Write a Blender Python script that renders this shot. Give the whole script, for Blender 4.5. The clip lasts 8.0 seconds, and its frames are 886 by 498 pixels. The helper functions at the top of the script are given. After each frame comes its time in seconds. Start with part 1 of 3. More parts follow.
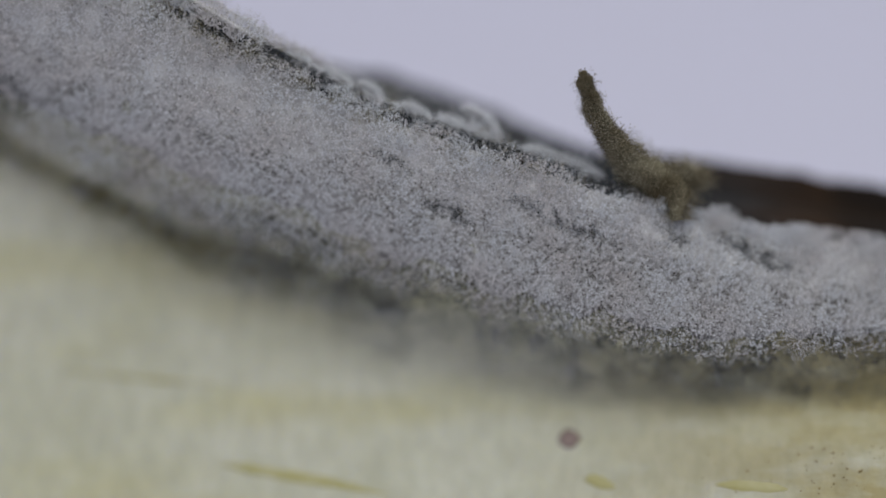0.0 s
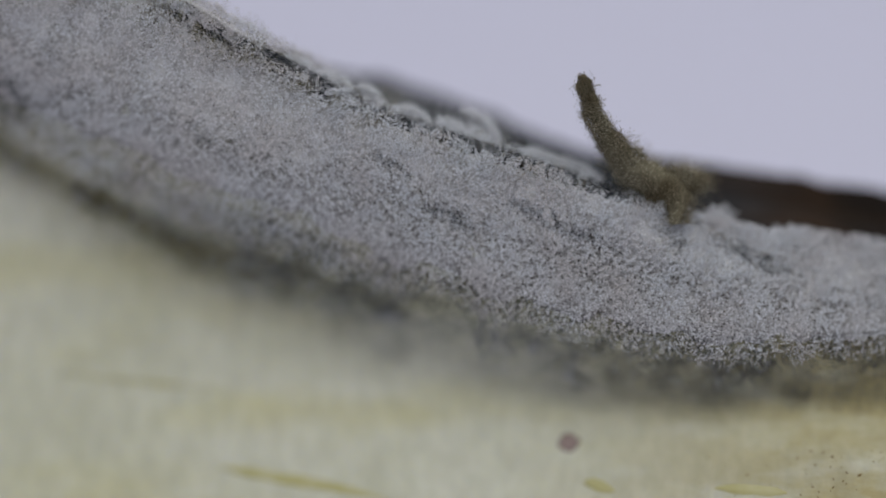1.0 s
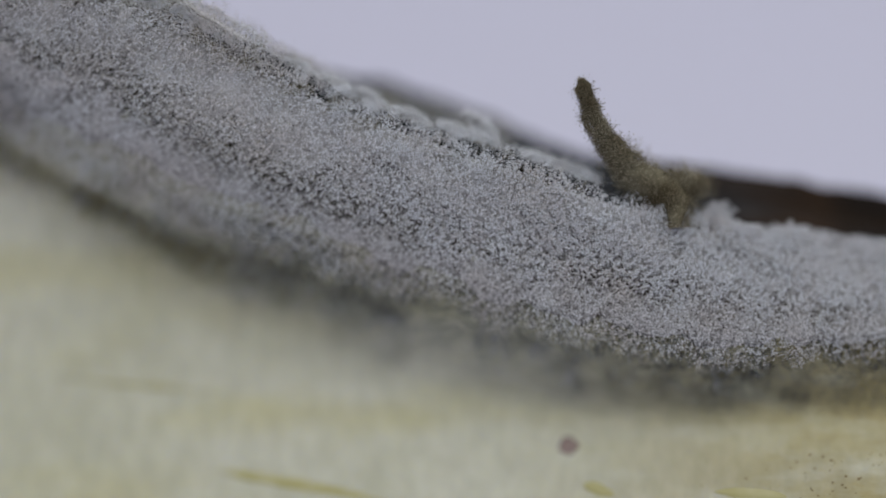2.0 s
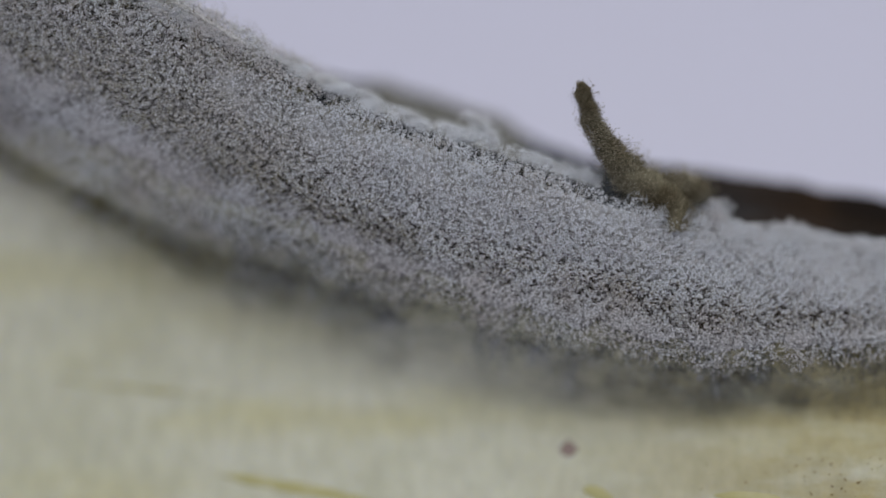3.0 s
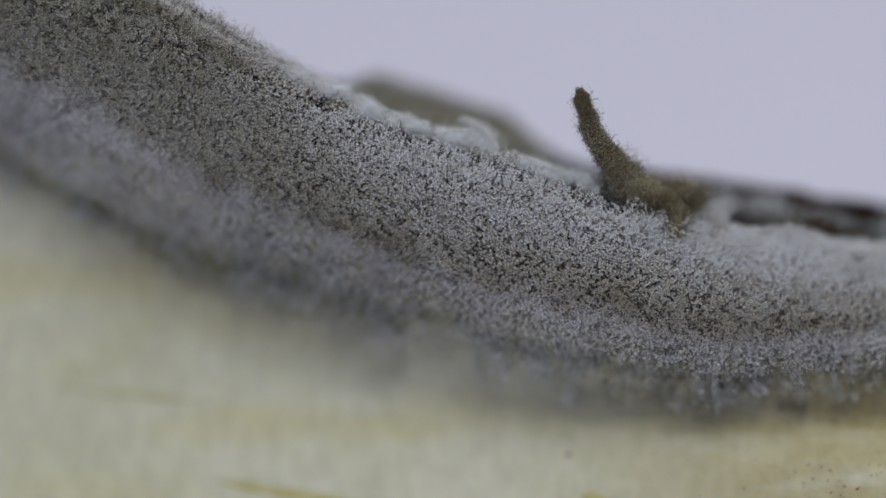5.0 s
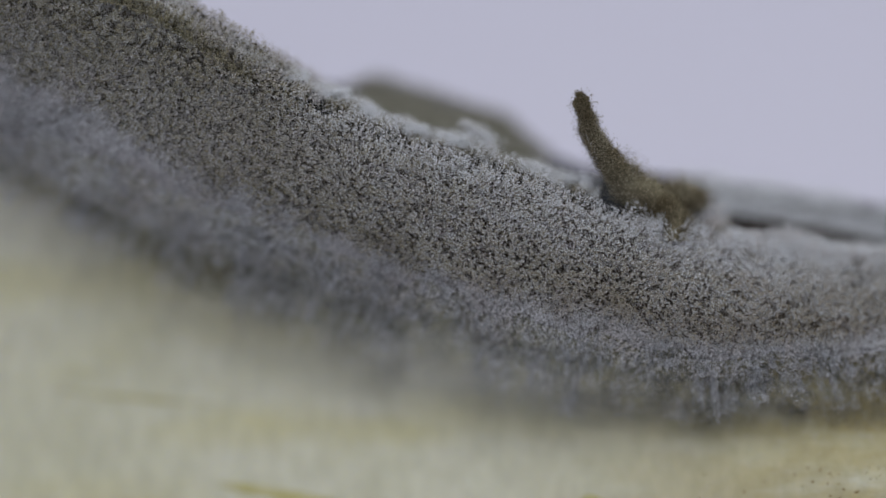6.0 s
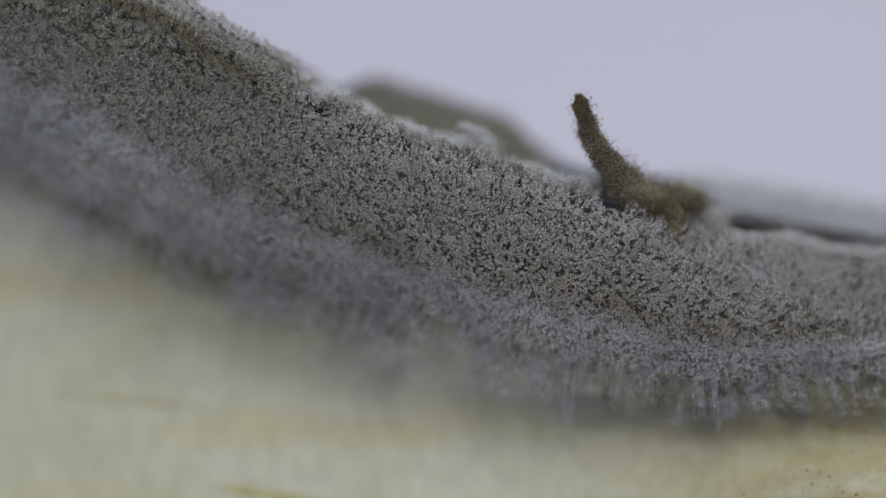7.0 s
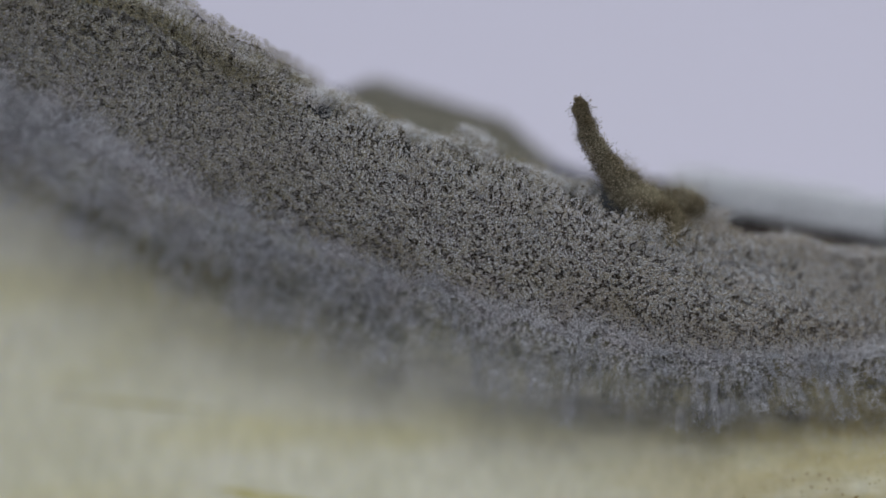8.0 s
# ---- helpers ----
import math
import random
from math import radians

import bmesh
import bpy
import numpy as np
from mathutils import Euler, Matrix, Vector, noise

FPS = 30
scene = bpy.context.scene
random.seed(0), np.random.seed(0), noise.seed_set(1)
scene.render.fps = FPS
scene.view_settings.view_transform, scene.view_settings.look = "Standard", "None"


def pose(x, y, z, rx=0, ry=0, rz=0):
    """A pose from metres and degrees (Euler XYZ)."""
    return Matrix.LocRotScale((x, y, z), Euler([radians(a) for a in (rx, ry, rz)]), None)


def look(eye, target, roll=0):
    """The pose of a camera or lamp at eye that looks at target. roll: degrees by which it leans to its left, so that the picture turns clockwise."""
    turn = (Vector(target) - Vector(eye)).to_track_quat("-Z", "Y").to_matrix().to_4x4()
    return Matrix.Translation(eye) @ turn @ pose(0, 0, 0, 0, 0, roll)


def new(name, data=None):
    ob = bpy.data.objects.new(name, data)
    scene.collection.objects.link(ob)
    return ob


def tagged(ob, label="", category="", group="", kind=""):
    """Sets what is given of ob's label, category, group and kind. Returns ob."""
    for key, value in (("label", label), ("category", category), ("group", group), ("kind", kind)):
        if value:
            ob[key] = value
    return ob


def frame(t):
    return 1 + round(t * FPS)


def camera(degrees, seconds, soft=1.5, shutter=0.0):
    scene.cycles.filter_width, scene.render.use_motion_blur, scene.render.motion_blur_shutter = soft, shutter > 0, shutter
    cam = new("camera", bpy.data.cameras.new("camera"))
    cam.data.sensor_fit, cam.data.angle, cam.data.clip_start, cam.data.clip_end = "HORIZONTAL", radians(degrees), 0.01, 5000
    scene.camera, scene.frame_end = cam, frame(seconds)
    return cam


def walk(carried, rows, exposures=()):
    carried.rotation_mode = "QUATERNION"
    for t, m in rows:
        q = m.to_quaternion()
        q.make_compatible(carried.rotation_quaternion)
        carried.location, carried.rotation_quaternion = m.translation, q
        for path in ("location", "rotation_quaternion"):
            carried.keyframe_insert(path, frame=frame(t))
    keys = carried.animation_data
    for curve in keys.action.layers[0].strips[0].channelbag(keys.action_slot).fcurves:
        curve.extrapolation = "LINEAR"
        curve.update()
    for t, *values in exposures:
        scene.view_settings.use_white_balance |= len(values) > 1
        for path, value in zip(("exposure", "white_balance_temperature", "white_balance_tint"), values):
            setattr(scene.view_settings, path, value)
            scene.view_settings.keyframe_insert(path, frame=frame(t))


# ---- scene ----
# camera: it stands still
cam = camera(19.73, 8.0, 1.15)
cam.data.dof.use_dof = True
cam.data.dof.focus_distance = 0.1147
cam.data.dof.aperture_fstop = 5.6
EYE = (0, -0.115, 0.035)
walk(cam, [(0, look(EYE, (0, 0, 0.035))), (8.0, look(EYE, (0, 0, 0.035)))])

# light: a soft studio lamp overhead and the pale room round it
world = bpy.data.worlds.new("room_light")
world.use_nodes = True
scene.world = world
world.node_tree.nodes["Background"].inputs[0].default_value = (0.90, 0.93, 1.0, 1)
world.node_tree.nodes["Background"].inputs[1].default_value = 0.33


def softbox(name, eye, target, w, h, power, colour):
    data = bpy.data.lights.new(name, "AREA")
    data.shape, data.size, data.size_y, data.energy, data.color = "RECTANGLE", w, h, power, colour
    new(name, data).matrix_world = look(eye, target)


softbox("softbox_light", (0.05, -0.24, 0.36), (0, 0, 0.03), 0.30, 0.24, 0.92, (0.97, 0.985, 1.0))
softbox("backdrop_light", (0.05, 0.15, 0.40), (0.08, 0.34, 0.04), 0.25, 0.1, 0.275, (0.97, 0.97, 1.0))

MM = 0.001
RNG = np.random.default_rng(7)


# ---- materials ----
def material(name, rough=0.8, spec=0.3):
    m = bpy.data.materials.new(name)
    m.use_nodes = True
    nt = m.node_tree
    b = nt.nodes["Principled BSDF"]
    b.inputs["Roughness"].default_value = rough
    b.inputs["Specular IOR Level"].default_value = spec
    return m, nt, b


def node(nt, kind, **sets):
    n = nt.nodes.new(kind)
    for key, value in sets.items():
        n.inputs[key.replace("_", " ")].default_value = value
    return n


def ramp(nt, source, stops):
    r = nt.nodes.new("ShaderNodeValToRGB")
    els = r.color_ramp.elements
    while len(els) < len(stops):
        els.new(0.5)
    for e, (p, c) in zip(els, stops):
        e.position, e.color = p, (*c, 1)
    nt.links.new(source, r.inputs[0])
    return r.outputs[0]


def mixed(nt, factor, a, b, kind="MIX"):
    m = nt.nodes.new("ShaderNodeMix")
    m.data_type, m.blend_type = "RGBA", kind
    for sock, v in ((m.inputs[0], factor), (m.inputs[6], a), (m.inputs[7], b)):
        if isinstance(v, (int, float)):
            sock.default_value = v
        elif isinstance(v, tuple):
            sock.default_value = (*v, 1)
        else:
            nt.links.new(v, sock)
    return m.outputs[2]


def noise_of(nt, scale, detail=4, stretch=(1, 1, 1), rough=0.55):
    tc = nt.nodes.new("ShaderNodeTexCoord")
    mp = nt.nodes.new("ShaderNodeMapping")
    mp.inputs["Scale"].default_value = stretch
    nt.links.new(tc.outputs["Object"], mp.inputs[0])
    n = node(nt, "ShaderNodeTexNoise", Scale=scale, Detail=detail, Roughness=rough)
    nt.links.new(mp.outputs[0], n.inputs["Vector"])
    return n.outputs["Fac"]


def bumped(nt, b, height, strength, distance):
    n = node(nt, "ShaderNodeBump", Strength=strength, Distance=distance)
    nt.links.new(height, n.inputs["Height"])
    nt.links.new(n.outputs[0], b.inputs["Normal"])


def island_material(name, stops, patchy=None, scale=260, tone=1.0, grain=2600, clear=0.0, left_tint=None):
    """Fungal heads: every head has its own tone; patchy mixes a second tone by area; a further tint, if given, darkens
    heads towards the left end.
    """
    m, nt, b = material(name, 0.95, 0.1)
    geo = nt.nodes.new("ShaderNodeNewGeometry")
    col = ramp(nt, geo.outputs["Random Per Island"], stops)
    if patchy:
        f = ramp(nt, noise_of(nt, scale, 3), ((0.40, (0, 0, 0)), (0.62, (1, 1, 1))))
        col = mixed(nt, f, col, mixed(nt, 1.0, col, patchy, "MULTIPLY"))
    clump = ramp(nt, noise_of(nt, grain, 2), ((0.36, (tone, tone, tone)), (0.60, (1, 1, 1))))
    col = mixed(nt, 1.0, col, clump, "MULTIPLY")
    if left_tint:
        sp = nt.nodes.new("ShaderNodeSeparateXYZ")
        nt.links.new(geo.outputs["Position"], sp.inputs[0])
        leftness = node(nt, "ShaderNodeMapRange", From_Min=0.014, From_Max=-0.012)
        nt.links.new(sp.outputs[0], leftness.inputs[0])
        col = mixed(nt, leftness.outputs[0], col, mixed(nt, 1.0, col, left_tint, "MULTIPLY"))
    nt.links.new(col, b.inputs["Base Color"])
    if clear:
        tr, mx = nt.nodes.new("ShaderNodeBsdfTranslucent"), nt.nodes.new("ShaderNodeMixShader")
        nt.links.new(col, tr.inputs[0])
        mx.inputs[0].default_value = clear
        nt.links.new(b.outputs[0], mx.inputs[1])
        nt.links.new(tr.outputs[0], mx.inputs[2])
        nt.links.new(mx.outputs[0], nt.nodes["Material Output"].inputs[0])
    return m


WHITE = island_material("white_mould", ((0.0, (0.70, 0.67, 0.65)), (0.10, (0.84, 0.84, 0.85)), (0.6, (0.87, 0.895, 0.935)), (1.0, (0.92, 0.94, 0.98))), (0.95, 0.90, 0.87), 330, 0.95, 2600, 0.12)
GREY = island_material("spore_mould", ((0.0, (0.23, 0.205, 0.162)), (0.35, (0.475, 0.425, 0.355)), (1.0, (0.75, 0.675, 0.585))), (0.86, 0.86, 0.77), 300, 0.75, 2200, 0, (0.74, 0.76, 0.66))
# Dark spore heads; their colour also paints in the shade of the gaps.
SHADE_SPORE = island_material("spore_shade", ((0.0, (0.035, 0.028, 0.021)), (0.6, (0.10, 0.08, 0.06)), (1.0, (0.23, 0.19, 0.145))), left_tint=(0.5, 0.52, 0.46))
FRESH = island_material("fresh_mould", ((0.0, (0.80, 0.825, 0.865)), (1.0, (0.92, 0.94, 0.98))))
LILAC = island_material("young_mould", ((0.0, (0.46, 0.465, 0.475)), (0.4, (0.73, 0.74, 0.765)), (1.0, (0.92, 0.925, 0.95))), (0.82, 0.835, 0.845), 380, 0.6, 1500, 0.1)
DARK = island_material("dark_hyphae", ((0.0, (0.018, 0.020, 0.023)), (0.6, (0.06, 0.066, 0.075)), (1.0, (0.22, 0.235, 0.26))))
ASH = island_material("olive_ash_mould", ((0.0, (0.16, 0.155, 0.125)), (0.5, (0.30, 0.29, 0.24)), (1.0, (0.46, 0.45, 0.38))))
# Dark hyphae colour that also carries the shade below the hem.
HEM_SHADE = island_material("hem_shade_hyphae", ((0.0, (0.045, 0.05, 0.052)), (0.6, (0.115, 0.124, 0.127)), (1.0, (0.28, 0.295, 0.305))))
OLIVE = island_material("olive_mould", ((0.0, (0.07, 0.062, 0.04)), (0.4, (0.235, 0.212, 0.145)), (1.0, (0.50, 0.455, 0.345))), (0.6, 0.55, 0.48), 500)
STAIN = island_material("rot_threads", ((0.0, (0.12, 0.10, 0.035)), (0.4, (0.26, 0.23, 0.075)), (1.0, (0.42, 0.38, 0.16))), (0.8, 0.75, 0.7), 500)

MAT, nt, b = material("mould_felt", 0.95, 0.1)
nt.links.new(ramp(nt, noise_of(nt, 900, 4), ((0.3, (0.42, 0.405, 0.395)), (0.7, (0.66, 0.655, 0.65)))), b.inputs["Base Color"])
bumped(nt, b, noise_of(nt, 3000, 3), 0.6, 0.0002)

FLESH, nt, b = material("fruit_flesh", 0.6, 0.25)
base = ramp(nt, noise_of(nt, 120, 4, (1, 1, 1)), ((0.3, (0.54, 0.535, 0.405)), (0.7, (0.61, 0.605, 0.50))))
streak = ramp(nt, noise_of(nt, 95, 5, (0.55, 1.0, 2.2)), ((0.50, (0, 0, 0)), (0.72, (1, 1, 1))))
col = mixed(nt, streak, base, (0.52, 0.49, 0.27))
tc = nt.nodes.new("ShaderNodeTexCoord")
sp = nt.nodes.new("ShaderNodeSeparateXYZ")
nt.links.new(tc.outputs["Object"], sp.inputs[0])
dry = node(nt, "ShaderNodeMapRange", From_Min=0.003, From_Max=0.019)
nt.links.new(sp.outputs[0], dry.inputs[0])
blot = ramp(nt, noise_of(nt, 380, 5, (0.6, 1.0, 1.6)), ((0.24, (0, 0, 0)), (0.54, (1, 1, 1))))
col = mixed(nt, mixed(nt, 1.0, dry.outputs[0], blot, "MULTIPLY"), col, (0.40, 0.345, 0.17))
fine = ramp(nt, noise_of(nt, 1500, 4, (1, 1, 0.4)), ((0.35, (0.86, 0.86, 0.84)), (0.65, (1, 1, 1))))
nt.links.new(mixed(nt, 1.0, col, fine, "MULTIPLY"), b.inputs["Base Color"])
b.inputs["Subsurface Weight"].default_value = 0.25
b.inputs["Subsurface Radius"].default_value = (0.0012, 0.0010, 0.0005)
b.inputs["Subsurface Scale"].default_value = 1.0
bumped(nt, b, noise_of(nt, 1400, 5), 0.35, 0.0002)

SKIN, nt, b = material("fruit_skin", 0.7, 0.08)
rust = ramp(nt, noise_of(nt, 210, 5, (0.35, 1, 1)), ((0.35, (0.007, 0.006, 0.006)), (0.5, (0.016, 0.010, 0.006)), (0.70, (0.05, 0.025, 0.010))))
black = ramp(nt, noise_of(nt, 500, 4, (0.5, 1, 1)), ((0.35, (0.010, 0.012, 0.014)), (0.7, (0.035, 0.038, 0.042))))
tc = nt.nodes.new("ShaderNodeTexCoord")
sp = nt.nodes.new("ShaderNodeSeparateXYZ")
nt.links.new(tc.outputs["Object"], sp.inputs[0])
side = node(nt, "ShaderNodeMapRange", From_Min=0.010, From_Max=0.018)
nt.links.new(sp.outputs[0], side.inputs[0])
col = mixed(nt, side.outputs[0], black, rust)
nt.links.new(col, b.inputs["Base Color"])
bumped(nt, b, noise_of(nt, 900, 4, (0.3, 1, 1)), 0.5, 0.0003)

SPOT, nt, b = material("brown_spot", 0.6, 0.3)
nt.links.new(ramp(nt, noise_of(nt, 1800, 3), ((0.3, (0.19, 0.135, 0.12)), (0.7, (0.30, 0.225, 0.195)))), b.inputs["Base Color"])
SPECK, nt, b = material("dark_speck", 0.6, 0.3)
nt.links.new(ramp(nt, noise_of(nt, 2600, 2), ((0.35, (0.06, 0.035, 0.01)), (0.65, (0.22, 0.14, 0.035)))), b.inputs["Base Color"])
STRAND, nt, b = material("yellow_strand", 0.5, 0.4)
nt.links.new(ramp(nt, noise_of(nt, 700, 4), ((0.35, (0.38, 0.345, 0.13)), (0.7, (0.46, 0.43, 0.23)))), b.inputs["Base Color"])

PAPER, nt, b = material("lilac_white_paper", 0.9, 0.2)
nt.links.new(ramp(nt, noise_of(nt, 3, 3), ((0.3, (0.69, 0.685, 0.79)), (0.7, (0.73, 0.72, 0.82)))), b.inputs["Base Color"])
bumped(nt, b, noise_of(nt, 600, 3), 0.1, 0.0003)
WALLP, nt, b = material("room_paint", 0.9, 0.2)
nt.links.new(ramp(nt, noise_of(nt, 4, 3), ((0.3, (0.60, 0.60, 0.62)), (0.7, (0.66, 0.66, 0.68)))), b.inputs["Base Color"])


# ---- mesh helpers ----
def mesh_from(name, verts, tris, mats, slots=None, smooth=True):
    """A triangle mesh out of arrays."""
    me = bpy.data.meshes.new(name)
    verts, tris = np.asarray(verts, np.float32), np.asarray(tris, np.int32)
    me.vertices.add(len(verts))
    me.vertices.foreach_set("co", verts.ravel())
    me.loops.add(tris.size)
    me.loops.foreach_set("vertex_index", tris.ravel())
    me.polygons.add(len(tris))
    me.polygons.foreach_set("loop_start", np.arange(0, tris.size, 3, dtype=np.int32))
    me.polygons.foreach_set("loop_total", np.full(len(tris), 3, np.int32))
    for m in mats:
        me.materials.append(m)
    if slots is not None:
        me.polygons.foreach_set("material_index", np.asarray(slots, np.int32))
    me.polygons.foreach_set("use_smooth", np.full(len(tris), smooth))
    me.update(calc_edges=True)
    me.validate()
    return me


def grid_tris(rows, cols, wrap=False):
    r, c = np.meshgrid(np.arange(rows - 1), np.arange(cols if wrap else cols - 1), indexing="ij")
    a, b_ = r * cols + c, r * cols + (c + 1) % cols
    d, e = a + cols, b_ + cols
    return np.concatenate([np.stack([a, d, b_], -1).reshape(-1, 3), np.stack([b_, d, e], -1).reshape(-1, 3)])


def part(name, data, parent, label="", kind="", at=None):
    ob = new(name, data)
    ob.parent = parent
    if at is not None:
        ob.location = at
    return tagged(ob, label, kind=kind)


def lattice_noise(p, cell, seed):
    """Smooth value noise in 2D or 3D, 0 to 1."""
    p = np.asarray(p) / cell
    i = np.floor(p).astype(np.int64)
    f = p - i
    f = f * f * (3 - 2 * f)
    total = np.zeros(len(p))
    for corner in range(2 ** p.shape[1]):
        w, h = np.ones(len(p)), np.full(len(p), seed * 7919, np.int64)
        for k, prime in zip(range(p.shape[1]), (73856093, 19349663, 83492791)):
            bit = (corner >> k) & 1
            w = w * (f[:, k] if bit else 1 - f[:, k])
            h = h ^ ((i[:, k] + bit) * prime)
        h = (h ^ (h >> 13)) * 1274126177
        total += w * ((h >> 8) % 65536) / 65535.0
    return total


TILT = np.array(Euler((0.5, 0.7, 0.3)).to_matrix())


def unit(v):
    return v / np.maximum(np.linalg.norm(v, axis=-1, keepdims=True), 1e-12)


HEAD = np.array([(0, 0, 1.7), (0.8, 0, -0.5), (-0.4, 0.7, -0.5), (-0.4, -0.7, -0.5)])
HEAD_TRI = np.array([(0, 1, 2), (0, 2, 3), (0, 3, 1), (3, 2, 1)])
STALK_TRI = np.array([(0, 1, 3), (1, 2, 3), (2, 0, 3)])


def fuzz(name, roots, tips, head, stalk, mats, rng, stems=None):
    """Stalks from roots to tips, each with a small head (none where head is 0). Arrays in metres. stems: which heads have a stalk of their own."""
    head, all_tips = np.broadcast_to(head, len(roots)), tips
    stalk = np.broadcast_to(stalk, len(roots))
    if stems is not None:
        roots, tips, stalk = roots[stems], tips[stems], stalk[stems]
    n = len(roots)
    axis = unit(tips - roots)
    side = unit(np.cross(axis, np.where(np.abs(axis[:, 2:]) < 0.9, (0, 0, 1.0), (1.0, 0, 0))))
    up = np.cross(axis, side)
    ang = rng.uniform(0, 6.3, n)[:, None] + np.array([0, 2.094, 4.189])
    ring = side[:, None] * np.cos(ang)[..., None] + up[:, None] * np.sin(ang)[..., None]
    sv = np.concatenate([roots[:, None] + ring * stalk[:, None, None], tips[:, None]], 1)
    verts, tris = sv.reshape(-1, 3), (STALK_TRI[None] + 4 * np.arange(n)[:, None, None]).reshape(-1, 3)
    slots = np.full(len(tris), len(mats) - 1)
    k = np.flatnonzero(head > 0)
    if len(k):
        w = unit(rng.normal(0, 1, (len(k), 4)))
        q0, q1, q2, q3 = w.T
        turn = np.array([[1 - 2 * (q2 * q2 + q3 * q3), 2 * (q1 * q2 - q0 * q3), 2 * (q1 * q3 + q0 * q2)],
                         [2 * (q1 * q2 + q0 * q3), 1 - 2 * (q1 * q1 + q3 * q3), 2 * (q2 * q3 - q0 * q1)],
                         [2 * (q1 * q3 - q0 * q2), 2 * (q2 * q3 + q0 * q1), 1 - 2 * (q1 * q1 + q2 * q2)]]).transpose(2, 0, 1)
        hv = all_tips[k][:, None] + np.einsum("nij,kj->nki", turn, HEAD) * head[k][:, None, None]
        ht = (HEAD_TRI[None] + len(verts) + 4 * np.arange(len(k))[:, None, None]).reshape(-1, 3)
        verts = np.concatenate([verts, hv.reshape(-1, 3)])
        tris, slots = np.concatenate([tris, ht]), np.concatenate([slots, np.zeros(len(ht), int)])
    return mesh_from(name, verts, tris, mats, slots)


# ---- the body of the fruit: cross sections, millimetres ----
STATIONS = (-30, -24, -18, -13, -8, -3, 2, 7, 12, 17, 22, 30)
LANES = []


def lane(depths, heights):
    """One line that runs along the fruit: how deep and how high it lies at each station."""
    LANES.append((depths, heights))


lane((24, 24, 24, 24, 24, 24, 24, 24, 24, 24, 24, 24), (0, 0, 0, 0, 0, 0, 0, 0, 0, 0, 0, 0))  # back foot
lane((22, 22, 23, 24, 24, 25, 25, 24, 24, 23, 22, 21), (30, 29, 28, 26, 25, 23, 22, 20, 19, 18, 17, 16))  # back
lane((5, 5, 5, 5, 6.5, 10.92, 10.96, 9.81, 8.93, 8.5, 8.5, 8.5), (51, 49, 46.4, 44.3, 42.3, 42.1, 40.4, 38.4, 37.9, 37.3, 36.3, 34.2))  # behind
lane((0.8, 0.8, 0.8, 0.8, 1.2, 6.34, 6.47, 5.77, 5.3, 5.3, 5.4, 5.5), (53, 51.2, 48.8, 47.1, 44.25, 42.35, 41.0, 39.0, 38.1, 37.2, 36.3, 35))  # crest
lane((0.55, 0.55, 0.55, 0.6, 0.75, 3.38, 3.57, 3.1, 3.2, 3.6, 3.8, 4.0), (52.4, 50.6, 48.2, 46.5, 43.95, 41.4, 39.6, 38.1, 37.1, 36.4, 35.8, 34.2))  # valley
lane((0.3, 0.3, 0.33, 0.36, 0.5, 0.7, 0.63, 0.61, 1.4, 2.3, 2.8, 3.0), (51.4, 49.8, 47.4, 45.6, 43.6, 41.35, 39.6, 37.9, 36.15, 35.5, 35.0, 34))  # rim
lane((1.8, 1.59, 1.23, 0.88, 0.68, 0.63, 0.58, 0.54, 0.5, 0.9, 1.7, 2.0), (47.5, 45.7, 43.2, 41.2, 39.3, 37.5, 35.9, 34.7, 33.5, 32.9, 32.7, 31.9))  # bulge
lane((3.8, 3.46, 2.96, 2.74, 2.36, 1.8, 1.18, 0.74, 0.58, 0.72, 1.06, 1.3), (45.3, 43, 39.7, 37.1, 35.5, 33.9, 32.5, 31.4, 30.6, 30.7, 31.1, 30.9))  # hem
lane((5.4, 5.15, 4.91, 4.8, 4.62, 4.43, 4.08, 3.47, 2.67, 2.04, 1.8, 1.8), (43, 40.4, 37.1, 34.6, 32.8, 31.1, 29.9, 28.9, 28.5, 28.4, 28.5, 28.5))  # step
lane((5.4, 5.28, 5.09, 4.9, 4.53, 4.1, 3.56, 2.87, 2.05, 1.47, 1.3, 1.3), (35.3, 33.5, 31.6, 30.3, 29.3, 28.4, 27.8, 27.3, 27, 26.9, 26.9, 26.9))  # belly
lane((5, 4.64, 4.14, 3.67, 3.24, 2.86, 2.42, 1.84, 1.04, 0.47, 0.3, 0.3), (26.5, 25.9, 25.3, 25, 24.7, 24.7, 24.6, 24.7, 24.7, 24.8, 24.8, 24.8))  # apron
lane((2, 1.74, 1.35, 1.01, 0.69, 0.4, 0.05, -0.41, -0.82, -1.1, -1.2, -1.2), (17.9, 17.9, 18, 18, 18.1, 18.1, 18.2, 18.2, 18.3, 18.3, 18.4, 18.4))  # foot
lane((-4, -4, -4, -4, -3.5, -3, -3, -2, -1.5, -1, -1, 0), (0, 0, 0, 0, 0, 0, 0, 0, 0, 0, 0, 0))  # front foot
TABLE = np.array(LANES, float)


def spline(t, knots):
    """Catmull-Rom through knots (k, ...) at t in 0 .. k - 1."""
    k = len(knots)
    i = np.clip(np.floor(t).astype(int), 0, k - 2)
    f = (t - i).reshape(-1, *([1] * (knots.ndim - 1)))
    p0, p1, p2, p3 = (knots[np.clip(i + o, 0, k - 1)] for o in (-1, 0, 1, 2))
    return 0.5 * (2 * p1 + (p2 - p0) * f + (2 * p0 - 5 * p1 + 4 * p2 - p3) * f ** 2 + (3 * p1 - p0 - 3 * p2 + p3) * f ** 3)


